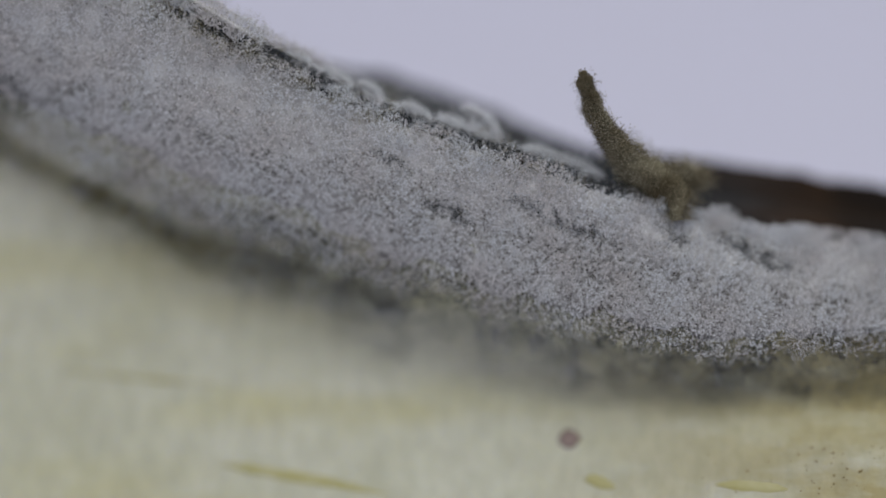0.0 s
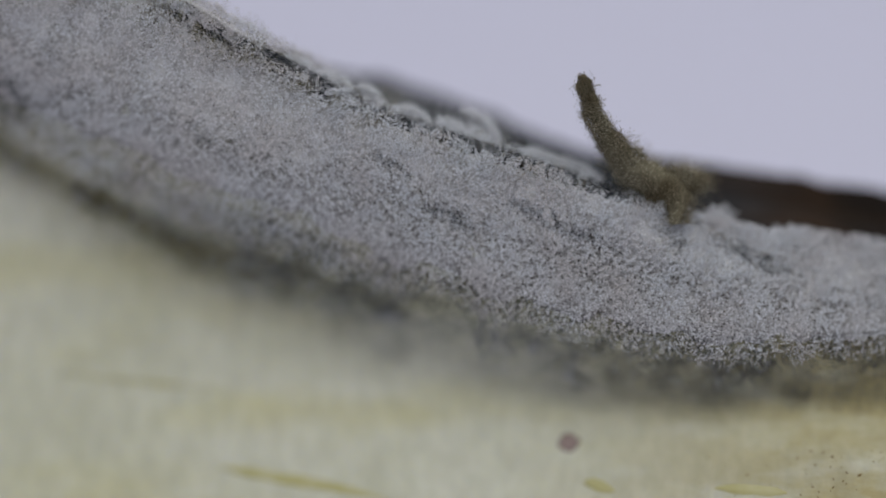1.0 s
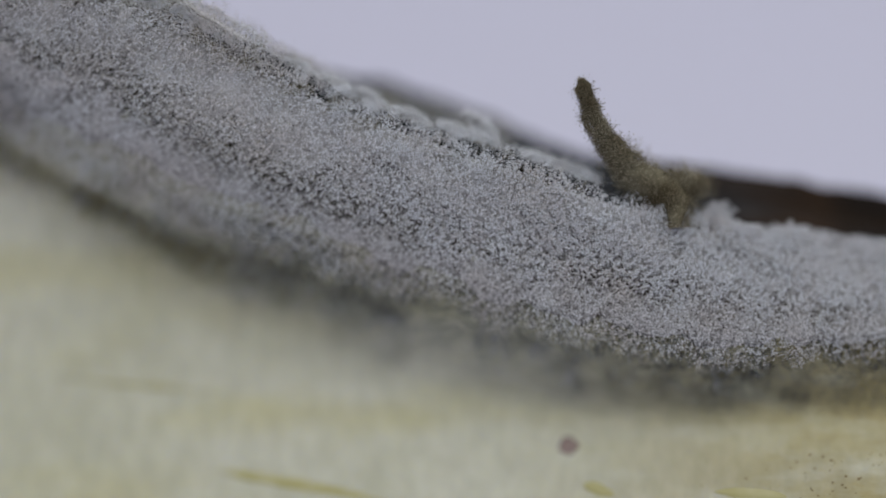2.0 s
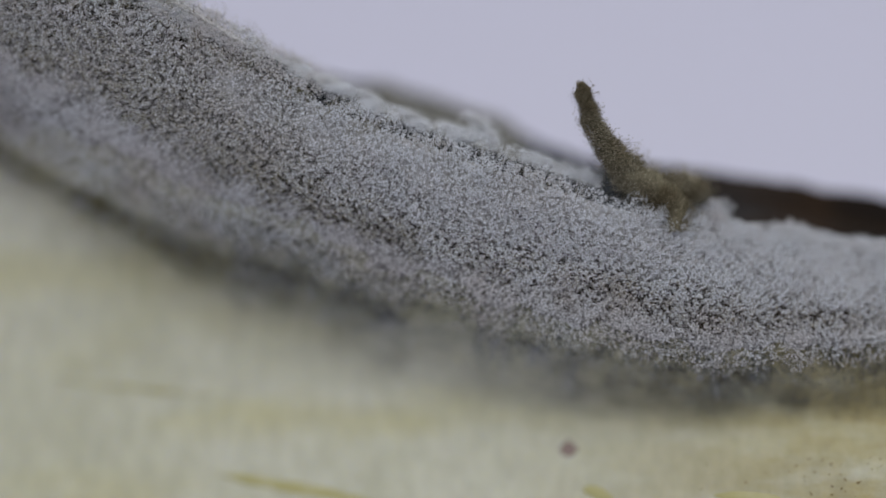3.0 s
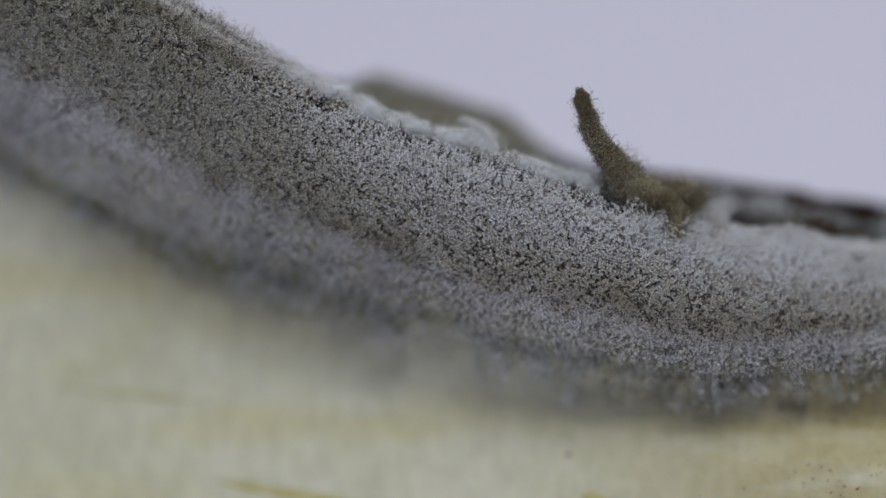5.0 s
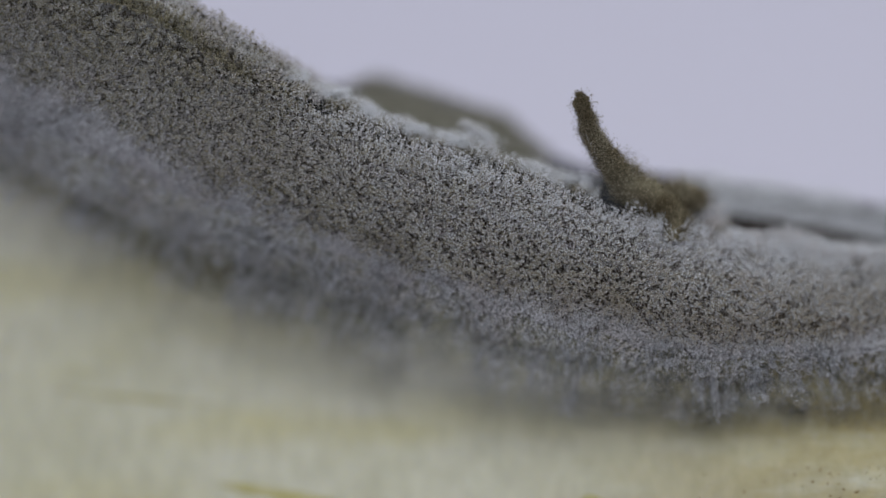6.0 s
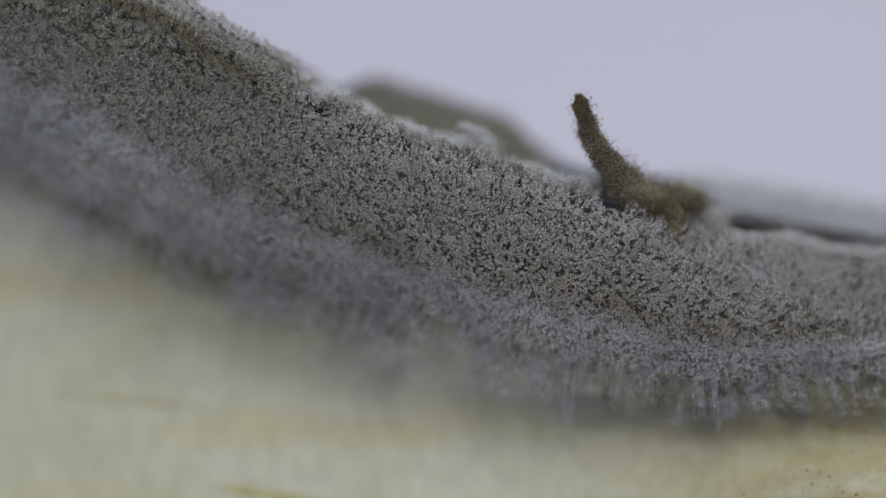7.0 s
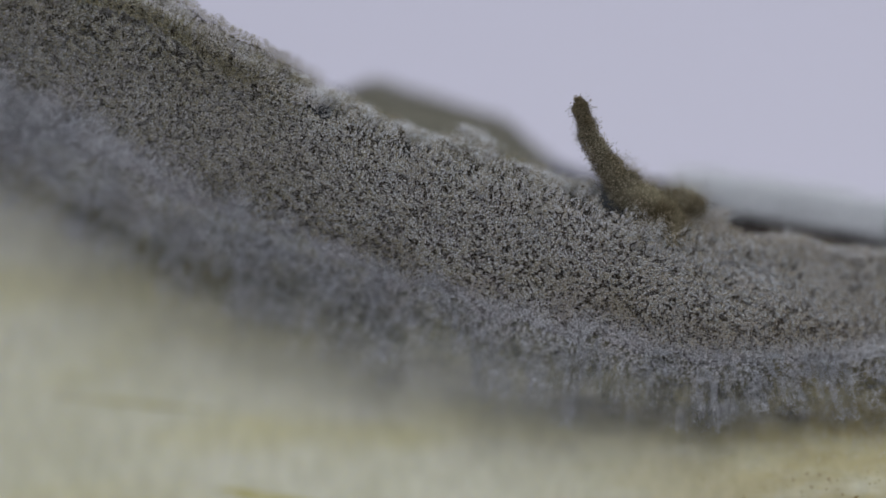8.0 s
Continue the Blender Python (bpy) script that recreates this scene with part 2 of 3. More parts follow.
def body(x, v):
    """Points of the fruit's outside, in metres: x in millimetres along it, v the place round it (0 back foot, 12 front foot)."""
    t = np.interp(x, STATIONS, np.arange(len(STATIONS)))
    lanes = spline(t, TABLE.transpose(2, 0, 1))
    n = lanes.shape[1]
    i = np.clip(np.floor(v).astype(int), 0, n - 2)
    f = (v - i)[:, None]
    row = np.arange(len(x))
    p0, p1, p2, p3 = (lanes[row, np.clip(i + o, 0, n - 1)] for o in (-1, 0, 1, 2))
    yz = 0.5 * (2 * p1 + (p2 - p0) * f + (2 * p0 - 5 * p1 + 4 * p2 - p3) * f ** 2 + (3 * p1 - p0 - 3 * p2 + p3) * f ** 3)
    return np.column_stack([x, yz]) * MM


def outward(x, v, e=0.04):
    du = body(x + e * 5, v) - body(x - e * 5, v)
    dv = body(x, np.clip(v + e, 0, 12)) - body(x, np.clip(v - e, 0, 12))
    return unit(np.cross(dv, du))


V_CREST, V_VALLEY, V_RIM, V_BULGE, V_HEM, V_STEP, V_BELLY, V_APRON, V_END = 3, 4, 5, 6, 7, 8, 9, 10, 12


def body_patch(name, x0, x1, v0, v1, nx, nv, mats, lift=0.0, rough=0.0, seed=1):
    xs, vs = np.meshgrid(np.linspace(x0, x1, nx), np.linspace(v0, v1, nv), indexing="ij")
    x, v = xs.ravel(), vs.ravel()
    p, n = body(x, v), outward(x, v)
    h = lift + rough * (lattice_noise(p, 1.3 * MM, seed) - 0.5) + 0.5 * rough * (lattice_noise(p, 0.4 * MM, seed + 1) - 0.5)
    return mesh_from(name, p + n * h[:, None], grid_tris(nx, nv), mats)


X0, X1 = -24.5, 24.5


def fruit_half():
    thing = tagged(new("fruit_half"), "rotting fruit half with pale greenish flesh and blackened skin", "fruit")
    part("flesh", body_patch("flesh", X0, X1, V_RIM + 0.26, V_END, 240, 150, [FLESH], 0, 0.12 * MM, 3), thing, "moist pale yellow-green flesh")
    part("skin", body_patch("skin", X0, X1, 0, V_RIM + 0.32, 240, 130, [SKIN], -0.12 * MM, 0.25 * MM, 5), thing, "shrivelled dark brown skin")
    for x, inward in ((X0, 1), (X1, -1)):
        v = np.linspace(0, V_END, 140)
        ring = body(np.full(140, x), v)
        mid = ring.mean(0)
        rings = [mid + (ring - mid) * (1 - k * k / 16) + np.array([-inward * k * 0.9 * MM, 0, 0]) for k in range(5)]
        rings[4] = rings[3] * 0.02 + rings[4].mean(0) * 0.98
        part("cut_end", mesh_from("cut_end", np.concatenate(rings), grid_tris(5, 140, True), [FLESH]), thing)
    return thing


def on_body(x, v, lift=0.0):
    x, v = np.atleast_1d(np.asarray(x, float)), np.atleast_1d(np.asarray(v, float))
    return body(x, v) + outward(x, v) * lift


def pebble(name, mat, rx, rz, thick, seed):
    """A small lumpy flat blob, its flat side along y."""
    bm = bmesh.new()
    bmesh.ops.create_icosphere(bm, subdivisions=2, radius=1)
    for w in bm.verts:
        k = 1 + 0.35 * noise.noise(w.co * 1.6 + Vector((seed, 0, 0)))
        w.co = Vector((w.co.x * rx * k, w.co.y * thick, w.co.z * rz * k))
    for f in bm.faces:
        f.smooth = True
    me = bpy.data.meshes.new(name)
    bm.to_mesh(me)
    bm.free()
    me.materials.append(mat)
    return me


def place_on(ob, x, v, spin=0.0):
    p, n = on_body(x, v)[0], outward(np.array([float(x)]), np.array([float(v)]))[0]
    ob.matrix_basis = Matrix.Translation(p) @ Vector(n).to_track_quat("-Y", "Z").to_matrix().to_4x4() @ Matrix.Rotation(spin, 4, "Y")


def strand(name, x0, x1, v0, v1, width):
    """A flat vein that lies along the flesh."""
    t = np.linspace(0, 1, 40)
    x, v = x0 + (x1 - x0) * t, v0 + (v1 - v0) * t ** 1.4
    w = width * np.sin(np.pi * np.clip(t, 0.02, 0.98)) ** 0.6 * (0.7 + 0.6 * lattice_noise(x[:, None] * [1, 0], 2.0, 5))
    rows = []
    for off, lift in ((-1, -0.10), (-0.5, 0.03), (0, 0.06), (0.5, 0.03), (1, -0.10)):
        rows.append(body(x, v + off * w) + outward(x, v) * lift * MM)
    return mesh_from(name, np.concatenate(rows), grid_tris(5, 40), [STRAND])


fruit = fruit_half()


def flesh_marks():
    ob = part("brown_spot", pebble("brown_spot", SPOT, 0.5 * MM, 0.5 * MM, 0.12 * MM, 2), fruit, "soft brown spot on the flesh")
    place_on(ob, 5.8, 9.54)
    part("vein", strand("vein", -10.3, -2.4, 9.97, 10.22, 0.085), fruit, "yellow vein in the flesh")
    part("vein", strand("vein", 6.5, 7.9, 10.05, 10.14, 0.10), fruit, "yellow vein in the flesh")
    part("vein", strand("vein", 12.4, 15.6, 10.1, 10.16, 0.10), fruit, "yellow vein in the flesh")
    part("vein", strand("vein", -18.2, -10.2, 9.37, 9.25, 0.03), fruit, "yellow vein in the flesh")
    shapes = [pebble("speck", SPECK, 0.042 * MM, 0.036 * MM, 0.03 * MM, k) for k in range(5)]
    rng = np.random.default_rng(12)
    for k in range(70):
        x = 11 + 10.5 * rng.beta(2.2, 1.5)
        v = 10.0 + (rng.random() - 0.62) * 0.62 + (x - 16) * -0.02
        ob = part("speck", shapes[k % 5], fruit)
        place_on(ob, x, v, rng.uniform(0, 3))
        ob.scale = (1, 1, 1)
        size = rng.choice([0.55, 0.8, 1.0, 1.4], p=[0.35, 0.35, 0.2, 0.1])
        ob.matrix_basis = ob.matrix_basis @ Matrix.Diagonal((size * rng.uniform(0.8, 1.6), 1, size, 1))


flesh_marks()


# ---- mould ----
colony = tagged(new("mould_colony"), "fuzzy white mould turning grey-brown along the fruit's rim", "mould")


CELL = RNG.random((256, 256, 3))


def scatter(n, x0, x1, v0, v1, rng):
    x, v = rng.uniform(x0, x1, n), rng.uniform(v0, v1, n)
    return x, v, body(x, v), outward(x, v)


def tufted(n, x0, x1, v0, v1, rng, size=0.34, pull=0.5):
    """Roots gathered into small tufts. Also gives each root's part of the full height: tall in a tuft's middle."""
    x, v = rng.uniform(x0, x1, n), rng.uniform(v0, v1, n)
    sx, sv = size, size * 0.25
    i = np.floor(x / sx + 0.6 * np.sin(v * 9)).astype(int)
    j = np.floor(v / sv + 0.5 * (i % 2)).astype(int)
    c = CELL[i % 256, j % 256]
    cx = (i + 0.1 + 0.8 * c[:, 0] - 0.6 * np.sin(v * 9)) * sx
    cv = (j + 0.1 + 0.8 * c[:, 1] - 0.5 * (i % 2)) * sv
    far = np.clip(np.hypot((x - cx) / sx, (v - cv) / sv), 0, 1.2)
    k = pull * rng.uniform(0.5, 1.2, n)
    x, v = x + (cx - x) * k, v + (cv - v) * k
    return x, v, body(x, v), outward(x, v), (0.75 + 0.5 * c[:, 2]) * (1 - 0.55 * far ** 2)


def clump(p, cell, edge):
    """How far inside a clump a place lies: 0 in the gaps, 1 at the heart."""
    c = 0.62 * lattice_noise(p @ TILT, cell * MM, 45) + 0.38 * lattice_noise(p @ TILT.T, 0.5 * cell * MM, 46)
    k = np.clip((c - edge) / 0.17, 0, 1)
    return k * k * (3 - 2 * k)


GX, GV = (g.ravel() for g in np.meshgrid((np.arange(100) + 0.5) / 2 - 25, (np.arange(240) + 0.5) / 20, indexing="ij"))
WIDE = (np.linalg.norm(body(GX, GV + 0.025) - body(GX, GV - 0.025), axis=1) / (0.05 * MM)).reshape(100, 240)


def thicket(n, x0, x1, v0, v1, rng, keep, low, high, cell=0.12, gaps=False, edge=0.375, fill=0.05):
    """Heads that crowd into uneven clumps with gaps between, or stand in those gaps alone. keep(x, v, p) gives the share that stands.
    low, high: millimetres over the fruit in the gaps and at a clump's heart; fill: the share that stands in the gaps."""
    x, v = rng.uniform(x0, x1, n), rng.uniform(v0, v1, n)
    wide = WIDE[np.clip(((x + 25) * 2).astype(int), 0, 99), np.clip((v * 20).astype(int), 0, 239)]
    k = rng.random(n) < np.clip(wide / 3.6, np.where(x < -5, 0.5, 0.3), 1)
    x, v = x[k], v[k]
    p = body(x, v)
    k = rng.random(len(x)) < keep(x, v, p)
    x, v, p = x[k], v[k], p[k]
    m = clump(p, cell, edge)
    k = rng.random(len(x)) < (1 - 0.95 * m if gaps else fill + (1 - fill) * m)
    x, v, p, m = x[k], v[k], p[k], m[k]
    nrm = outward(x, v)
    h = low + (high - low) * m * (1 - 0.5 * rng.random(len(x)) ** 1.5) + 0.2 * (lattice_noise(p, 0.8 * MM, 43) - 0.5)
    rag = np.exp(-((v - V_RIM) / 0.22) ** 2) * (0.45 * lattice_noise(p, 0.45 * MM, 48) - 0.08)
    rag += np.clip((-5 - x) / 2, 0, 1) * np.clip((V_RIM - v) / 0.3, 0, 1) * 0.3 * lattice_noise(p, 0.5 * MM, 49)
    return x, v, p, nrm, p + nrm * ((h + rag) * MM)[:, None] + rng.normal(0, 0.022, p.shape) * MM


def rim_limit(x):
    """Where the white mould ends under the rim, in v: a dark seam stays open above it, but not beside the thorn."""
    return V_RIM + np.interp(x, (-13, -9, 7.5, 9.5), (0.0, 0.07, 0.09, -0.12)) + 0.22 * (lattice_noise(np.column_stack([x, 0 * x]), 0.9, 17) - 0.45)


def grown_limit(x):
    """Where the mould ends once it has spread over most of that seam."""
    return rim_limit(x) - 0.03 - 0.34 * np.clip(3.0 * lattice_noise(np.column_stack([x, 0 * x]), 1.1, 18) - 1.2, 0, 1)


def hem_of(x):
    """How far the ragged lower edge of the mould swings, in v."""
    q = np.column_stack([x, 0 * x])
    return 0.18 * (lattice_noise(q, 3.1, 15) - 0.5) + 0.24 * (lattice_noise(q, 0.9, 16) - 0.5)


def ripe_limit(x):
    """Where the ripened grey-brown spores end above the lower edge, in v."""
    return V_HEM - np.interp(x, (-22, -16, -10, -4, 6, 18), (1.15, 0.95, 0.66, 0.50, 0.42, 0.40))


def tangent(n, rng, amount):
    return unit(n + rng.normal(0, amount, n.shape))


def bare(p):
    """Thin places in the felt, 0 to 1: a dark seam under the rim and a few dark holes."""
    out = np.zeros(len(p))
    for x, z, rx, rz, k in HOLES:
        dx, dz = (p[:, 0] / MM - x), (p[:, 2] / MM - z)
        dz = dz + 0.42 * dx
        out = np.maximum(out, k * np.exp(-(dx / rx) ** 2 - (dz / rz) ** 2))
    fine = 0.5 * lattice_noise(p @ TILT, 0.42 * MM, 31) + 0.5 * lattice_noise(p @ TILT, 0.15 * MM, 32)
    return out * np.clip((fine - 0.27) / 0.22, 0, 1.2)


HOLES = ((0.3, 36.7, 1.3, 0.50, 0.9), (5.4, 36.3, 2.8, 0.45, 0.85), (-2.3, 39.0, 1.3, 0.36, 0.75), (-10.9, 40.4, 0.7, 0.5, 0.6),
         (-9.0, 44.4, 3.4, 0.32, 0.95), (-5.6, 42.95, 1.6, 0.3, 1.0), (14.2, 34.7, 1.9, 0.5, 0.95), (10.5, 35.4, 0.9, 0.6, 0.65), (-19.9, 42.2, 1.0, 1.3, 0.75), (-2.8, 37.6, 0.7, 0.35, 0.65))


def lumps(p):
    return 0.55 * lattice_noise(p, 0.36 * MM, 41) + 0.45 * lattice_noise(p, 0.9 * MM, 43)


def white_layer():
    rng = np.random.default_rng(21)
    def stand(x, v, p):
        thin = np.interp(x, (-6.0, -3.0, 4, 7, 26), (1.0, 0.22, 0.10, 0.0, 0.0)) * np.where(x < -4.5, 1, np.clip((V_CREST + 0.75 - v) / 0.4, 0.12, 1))
        thin = np.where(v > rim_limit(x), 1.0, thin * np.clip(np.where(x < -6, 1.0, 0.15) + lattice_noise(p, 0.9 * MM, 27), 0, 1))
        return thin * np.clip((V_HEM + 0.16 + hem_of(x) - v) / 0.36, 0, 1) * np.clip(1 - 1.6 * bare(p), 0, 1)

    x, v, p, n, tips = thicket(540000, -22.8, 22.8, V_CREST - 0.25, V_HEM + 0.25, rng, stand, 0.12, 0.48)
    part("white_fuzz", fuzz("white_fuzz", p, tips, rng.uniform(0.018, 0.038, len(p)) * MM, 0.007 * MM, [WHITE, WHITE], rng, np.arange(len(p)) % 8 == 0), colony, "white cottony mould fuzz", "stuff")
    x, v, p, n, tall = tufted(40000, -22.8, 22.8, V_CREST - 0.3, V_HEM + 0.3, rng, 0.3, 0.5)
    k = ((v > V_RIM - 0.22) | (x < -6.5 + rng.normal(0, 0.8, len(x)))) & (rng.random(len(x)) > 1.4 * bare(p)) & (rng.random(len(x)) < np.clip((V_HEM + 0.2 + hem_of(x) - v) / 0.35, 0, 1))
    p, n, tall = p[k], n[k], tall[k]
    root = p + n * (0.12 * rng.random(len(p)) * MM)[:, None]
    tips = root + tangent(n, rng, 0.7) * (tall * rng.uniform(0.08, 0.30, len(p)) * MM)[:, None]
    part("cotton", fuzz("cotton", root, tips, np.zeros(len(p)), 0.009 * MM, [WHITE, WHITE], rng), colony, "fine white cottony threads", "stuff")
    x, v, p, n = scatter(190000, -22.8, 22.8, V_RIM - 1.0, V_HEM, rng)
    band = np.clip((x + 9) / 2, 0, 1) * np.clip((8.6 - x) / 1.5, 0, 1) * np.clip((v - V_RIM + 0.35) / 0.15, 0, 1) * np.clip((rim_limit(x) + 0.04 - v) / 0.05, 0, 1)
    k = rng.random(len(x)) < np.maximum(1.2 * bare(p) - 0.2, 0.7 * band)
    p, n = p[k], n[k]
    tips = p + tangent(n, rng, 0.4) * (rng.uniform(0.12, 0.30, len(p)) * MM)[:, None]
    part("bare_seam", fuzz("bare_seam", p, tips, rng.uniform(0.022, 0.04, len(p)) * MM, 0.012 * MM, [DARK, DARK], rng), colony, "dark thin places in the felt", "stuff")
    x, v, p, n, tips = thicket(60000, -22.8, 22.8, V_RIM, V_HEM, rng, lambda x, v, p: np.clip((v - V_BULGE + 0.6) / 0.7, 0.12, 1) * np.clip((V_HEM - 0.1 - v) / 0.3, 0.1, 1) * (0.2 + lattice_noise(p, 0.7 * MM, 33)), 0.26, 0.40, 0.12, True)
    part("early_spore", fuzz("early_spore", p, tips, rng.uniform(0.022, 0.042, len(p)) * MM, 0.009 * MM, [SHADE_SPORE, SHADE_SPORE], rng), colony, "first dark spore heads among white fuzz", "stuff")
    xs, vs = np.meshgrid(np.linspace(-23, 23, 300), np.linspace(V_CREST - 0.3, V_HEM + 0.3, 120), indexing="ij")
    x, v = xs.ravel(), vs.ravel()
    p, n = body(x, v), outward(x, v)
    edge = np.clip((v - np.interp(x, (-8.5, -6, 7.5, 9.5), (V_CREST - 0.3, V_RIM + 0.04, V_RIM + 0.06, V_RIM - 0.10))) / 0.1, 0, 1) * np.clip((V_HEM - np.interp(x, (-8, 0), (0.38, 0.1)) + hem_of(x) - v) / 0.14, 0, 1)
    h = -0.45 + edge * 0.45 + edge * (0.02 + 0.06 * lumps(p) + 0.03 * lattice_noise(p, 0.14 * MM, 19))
    part("felt", mesh_from("felt", p + n * h[:, None] * MM, grid_tris(300, 120), [MAT]), colony, "pale felt of hyphae")


def olive_fringe():
    """Olive-brown rot threads where the mould meets the flesh."""
    rng = np.random.default_rng(28)
    x, v, p, n = scatter(16000, -24, -5, V_HEM - 0.2, V_STEP + 0.5, rng)
    k = rng.random(len(x)) < np.exp(-((v - V_HEM - 0.42) / 0.45) ** 2) * np.clip((-5 - x) / 8, 0, 1) * 1.6 * lattice_noise(p, 1.5 * MM, 53)
    p, n = p[k], n[k]
    tips = p + tangent(n, rng, 0.6) * (rng.uniform(0.08, 0.25, len(p)) * MM)[:, None]
    part("olive_fringe", fuzz("olive_fringe", p, tips, rng.uniform(0.03, 0.06, len(p)) * MM, 0.012 * MM, [STAIN, STAIN], rng), colony, "olive-brown rotting threads", "stuff")


# Thin hyphae below the hem, dark enough to paint in the overhang's shade.
def shade_fringe():
    rng = np.random.default_rng(22)
    x, v, p, n, tall = tufted(125000, -22.8, 22.8, V_HEM - 0.3, V_STEP + 0.6, rng, 0.6, 0.12)
    fade = np.clip((V_STEP + 0.5 + 1.4 * hem_of(x) - v) / 1.2, 0, 1) ** 1.5
    keep = rng.random(len(x)) < np.interp(x, (-18, -9, 4, 12), (0.06, 1, 1.1, 1.1)) * fade * (0.75 + 0.3 * lattice_noise(p, 0.9 * MM, 51))
    p, n, tall = p[keep], n[keep], tall[keep]
    down = unit(n * 0.9 + np.array([0, -0.3, -0.45]))
    tips = p + tangent(down, rng, 0.45) * ((0.10 + np.interp(x[keep], (-8, 2), (0.45, 0.24)) * tall * rng.random(len(p))) * MM)[:, None]
    head = np.where(rng.random(len(p)) < 0.18, rng.uniform(0.014, 0.026, len(p)), 0) * MM
    part("shade_fringe", fuzz("shade_fringe", p - n * 0.02 * MM, tips, head, 0.009 * MM, [HEM_SHADE, HEM_SHADE], rng), colony, "thin dark grey hyphae spreading over flesh, coloured to carry the hem's shade", "stuff")


SINK = ((0, 0), (0.75, -0.125), (1.5, -0.25), (2.25, -0.375), (3.0, -0.50), (3.75, -0.61), (4.5, -0.72), (5.25, -0.83), (6.0, -0.93), (7.0, -1.05), (8.0, -1.17))
GROWTH = []


def sprout(ob, way, depth, t0, t1):
    """Notes that a patch pushes up through the felt from t0 to t1, from that many metres below its grown place."""
    GROWTH.append((ob, Vector(ob.location), Vector(way) * depth, t0, t1))


def patches(name, label, x, v, p, tips, heads, stalk, mats, cells, seed, when, depth, way=None, stems=None):
    """Splits a layer of fuzz into uneven patches, each an object that rises by itself."""
    rng = np.random.default_rng(seed)
    sx, sv = cells
    jit = np.column_stack([x / sx, v / sv]) + 0.9 * np.column_stack([lattice_noise(p, 0.6 * MM, seed), lattice_noise(p, 0.6 * MM, seed + 1)])
    key = np.floor(jit + rng.normal(0, 0.2, jit.shape)).astype(int)
    for c in np.unique(key, axis=0):
        k = np.flatnonzero((key == c).all(1))
        if len(k) < 12:
            continue
        mid = p[k].mean(0)
        xm, vm = x[k].mean(), v[k].mean()
        ob = part(name, fuzz(name, p[k] - mid, tips[k] - mid, heads[k], stalk, mats, rng, None if stems is None else stems[k]), colony, label, "stuff", mid)
        d = unit((tips[k] - p[k]).mean(0)) if way is None else way
        t0, t1 = when(xm, vm, rng)
        sprout(ob, d, depth(xm, vm) if callable(depth) else depth, t0, t1)


def spore_layer():
    """Grey-brown spore heads that rise through the white felt, the lower middle first."""
    rng = np.random.default_rng(23)
    def when(xm, vm, r, late=0.0):
        start = late - 0.9 - np.interp(xm, (-14, 4), (0.45, -0.35)) + 3.1 * min(abs(vm - V_BULGE - 0.2), 1.4) * np.interp(xm, (-14, -4), (0.4, 1.0)) + 0.15 * math.sin(3 * xm + 11 * vm)
        return start, min(start + (4.4 if late > 1 else 5.2), 8.1)

    def stand(x, v, p):
        low = np.clip((ripe_limit(x) + 0.35 * (lattice_noise(p, 1.1 * MM, 47) - 0.5) - v) / 0.25, 0, 1)
        near = np.where(v > grown_limit(x), 1.0, np.maximum(np.clip((-5.5 - x) / 2, 0, 1), (x > 10) & (v > V_RIM - 0.2)))
        return low * near * np.clip(1 - 0.5 * bare(p), 0, 1)

    # The second row stands in the gaps alone, gap shade put in as colour.
    for name, label, count, low, high, mat, head in (("spore_tuft", "grey-brown ripening mould spores", 420000, 0.46, 1.05, GREY, (0.020, 0.036)),
                                                     ("gap_shade_tuft", "dark olive spore heads, coloured to deepen the shade between tufts", 280000, 0.54, 0.62, SHADE_SPORE, (0.026, 0.045))):
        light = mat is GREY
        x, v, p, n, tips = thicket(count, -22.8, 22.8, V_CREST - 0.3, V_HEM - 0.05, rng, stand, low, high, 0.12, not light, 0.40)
        swell = 0.12 * np.clip((x - 9.5) / 2, 0, 1) * np.clip((V_RIM + 0.3 - v) / 0.3, 0, 1)
        tips = tips + n * (swell * MM)[:, None]
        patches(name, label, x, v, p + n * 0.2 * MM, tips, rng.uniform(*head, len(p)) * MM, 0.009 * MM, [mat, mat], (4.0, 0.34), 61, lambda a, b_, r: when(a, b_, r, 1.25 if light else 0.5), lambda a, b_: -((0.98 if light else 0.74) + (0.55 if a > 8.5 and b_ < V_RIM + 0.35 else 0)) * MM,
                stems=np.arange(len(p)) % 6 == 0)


def fresh_layer():
    """Fresh white tufts that thicken the upper felt in the first seconds."""
    rng = np.random.default_rng(30)

    def stand(x, v, p):
        return np.clip((V_BULGE + 0.35 + 0.7 * (lattice_noise(p, 2.0 * MM, 37) - 0.5) - v) / 0.4, 0, 1) * np.clip((x + 9) / 6, 0.25, 1) * (v > grown_limit(x))

    x, v, p, n, tips = thicket(210000, -22.8, 22.8, V_RIM - 0.3, V_BULGE + 0.7, rng, stand, 0.42, 0.76, fill=0.3)
    patches("fresh_tuft", "fresh bright white mould tuft", x, v, p + n * 0.1 * MM, tips, rng.uniform(0.018, 0.036, len(p)) * MM, 0.008 * MM, [FRESH, FRESH], (4.2, 0.45), 63,
            lambda xm, vm, r: (-0.3 + r.uniform(0, 0.6), 3.3 + r.uniform(0, 0.5)), -0.66 * MM, stems=np.arange(len(p)) % 5 == 0)


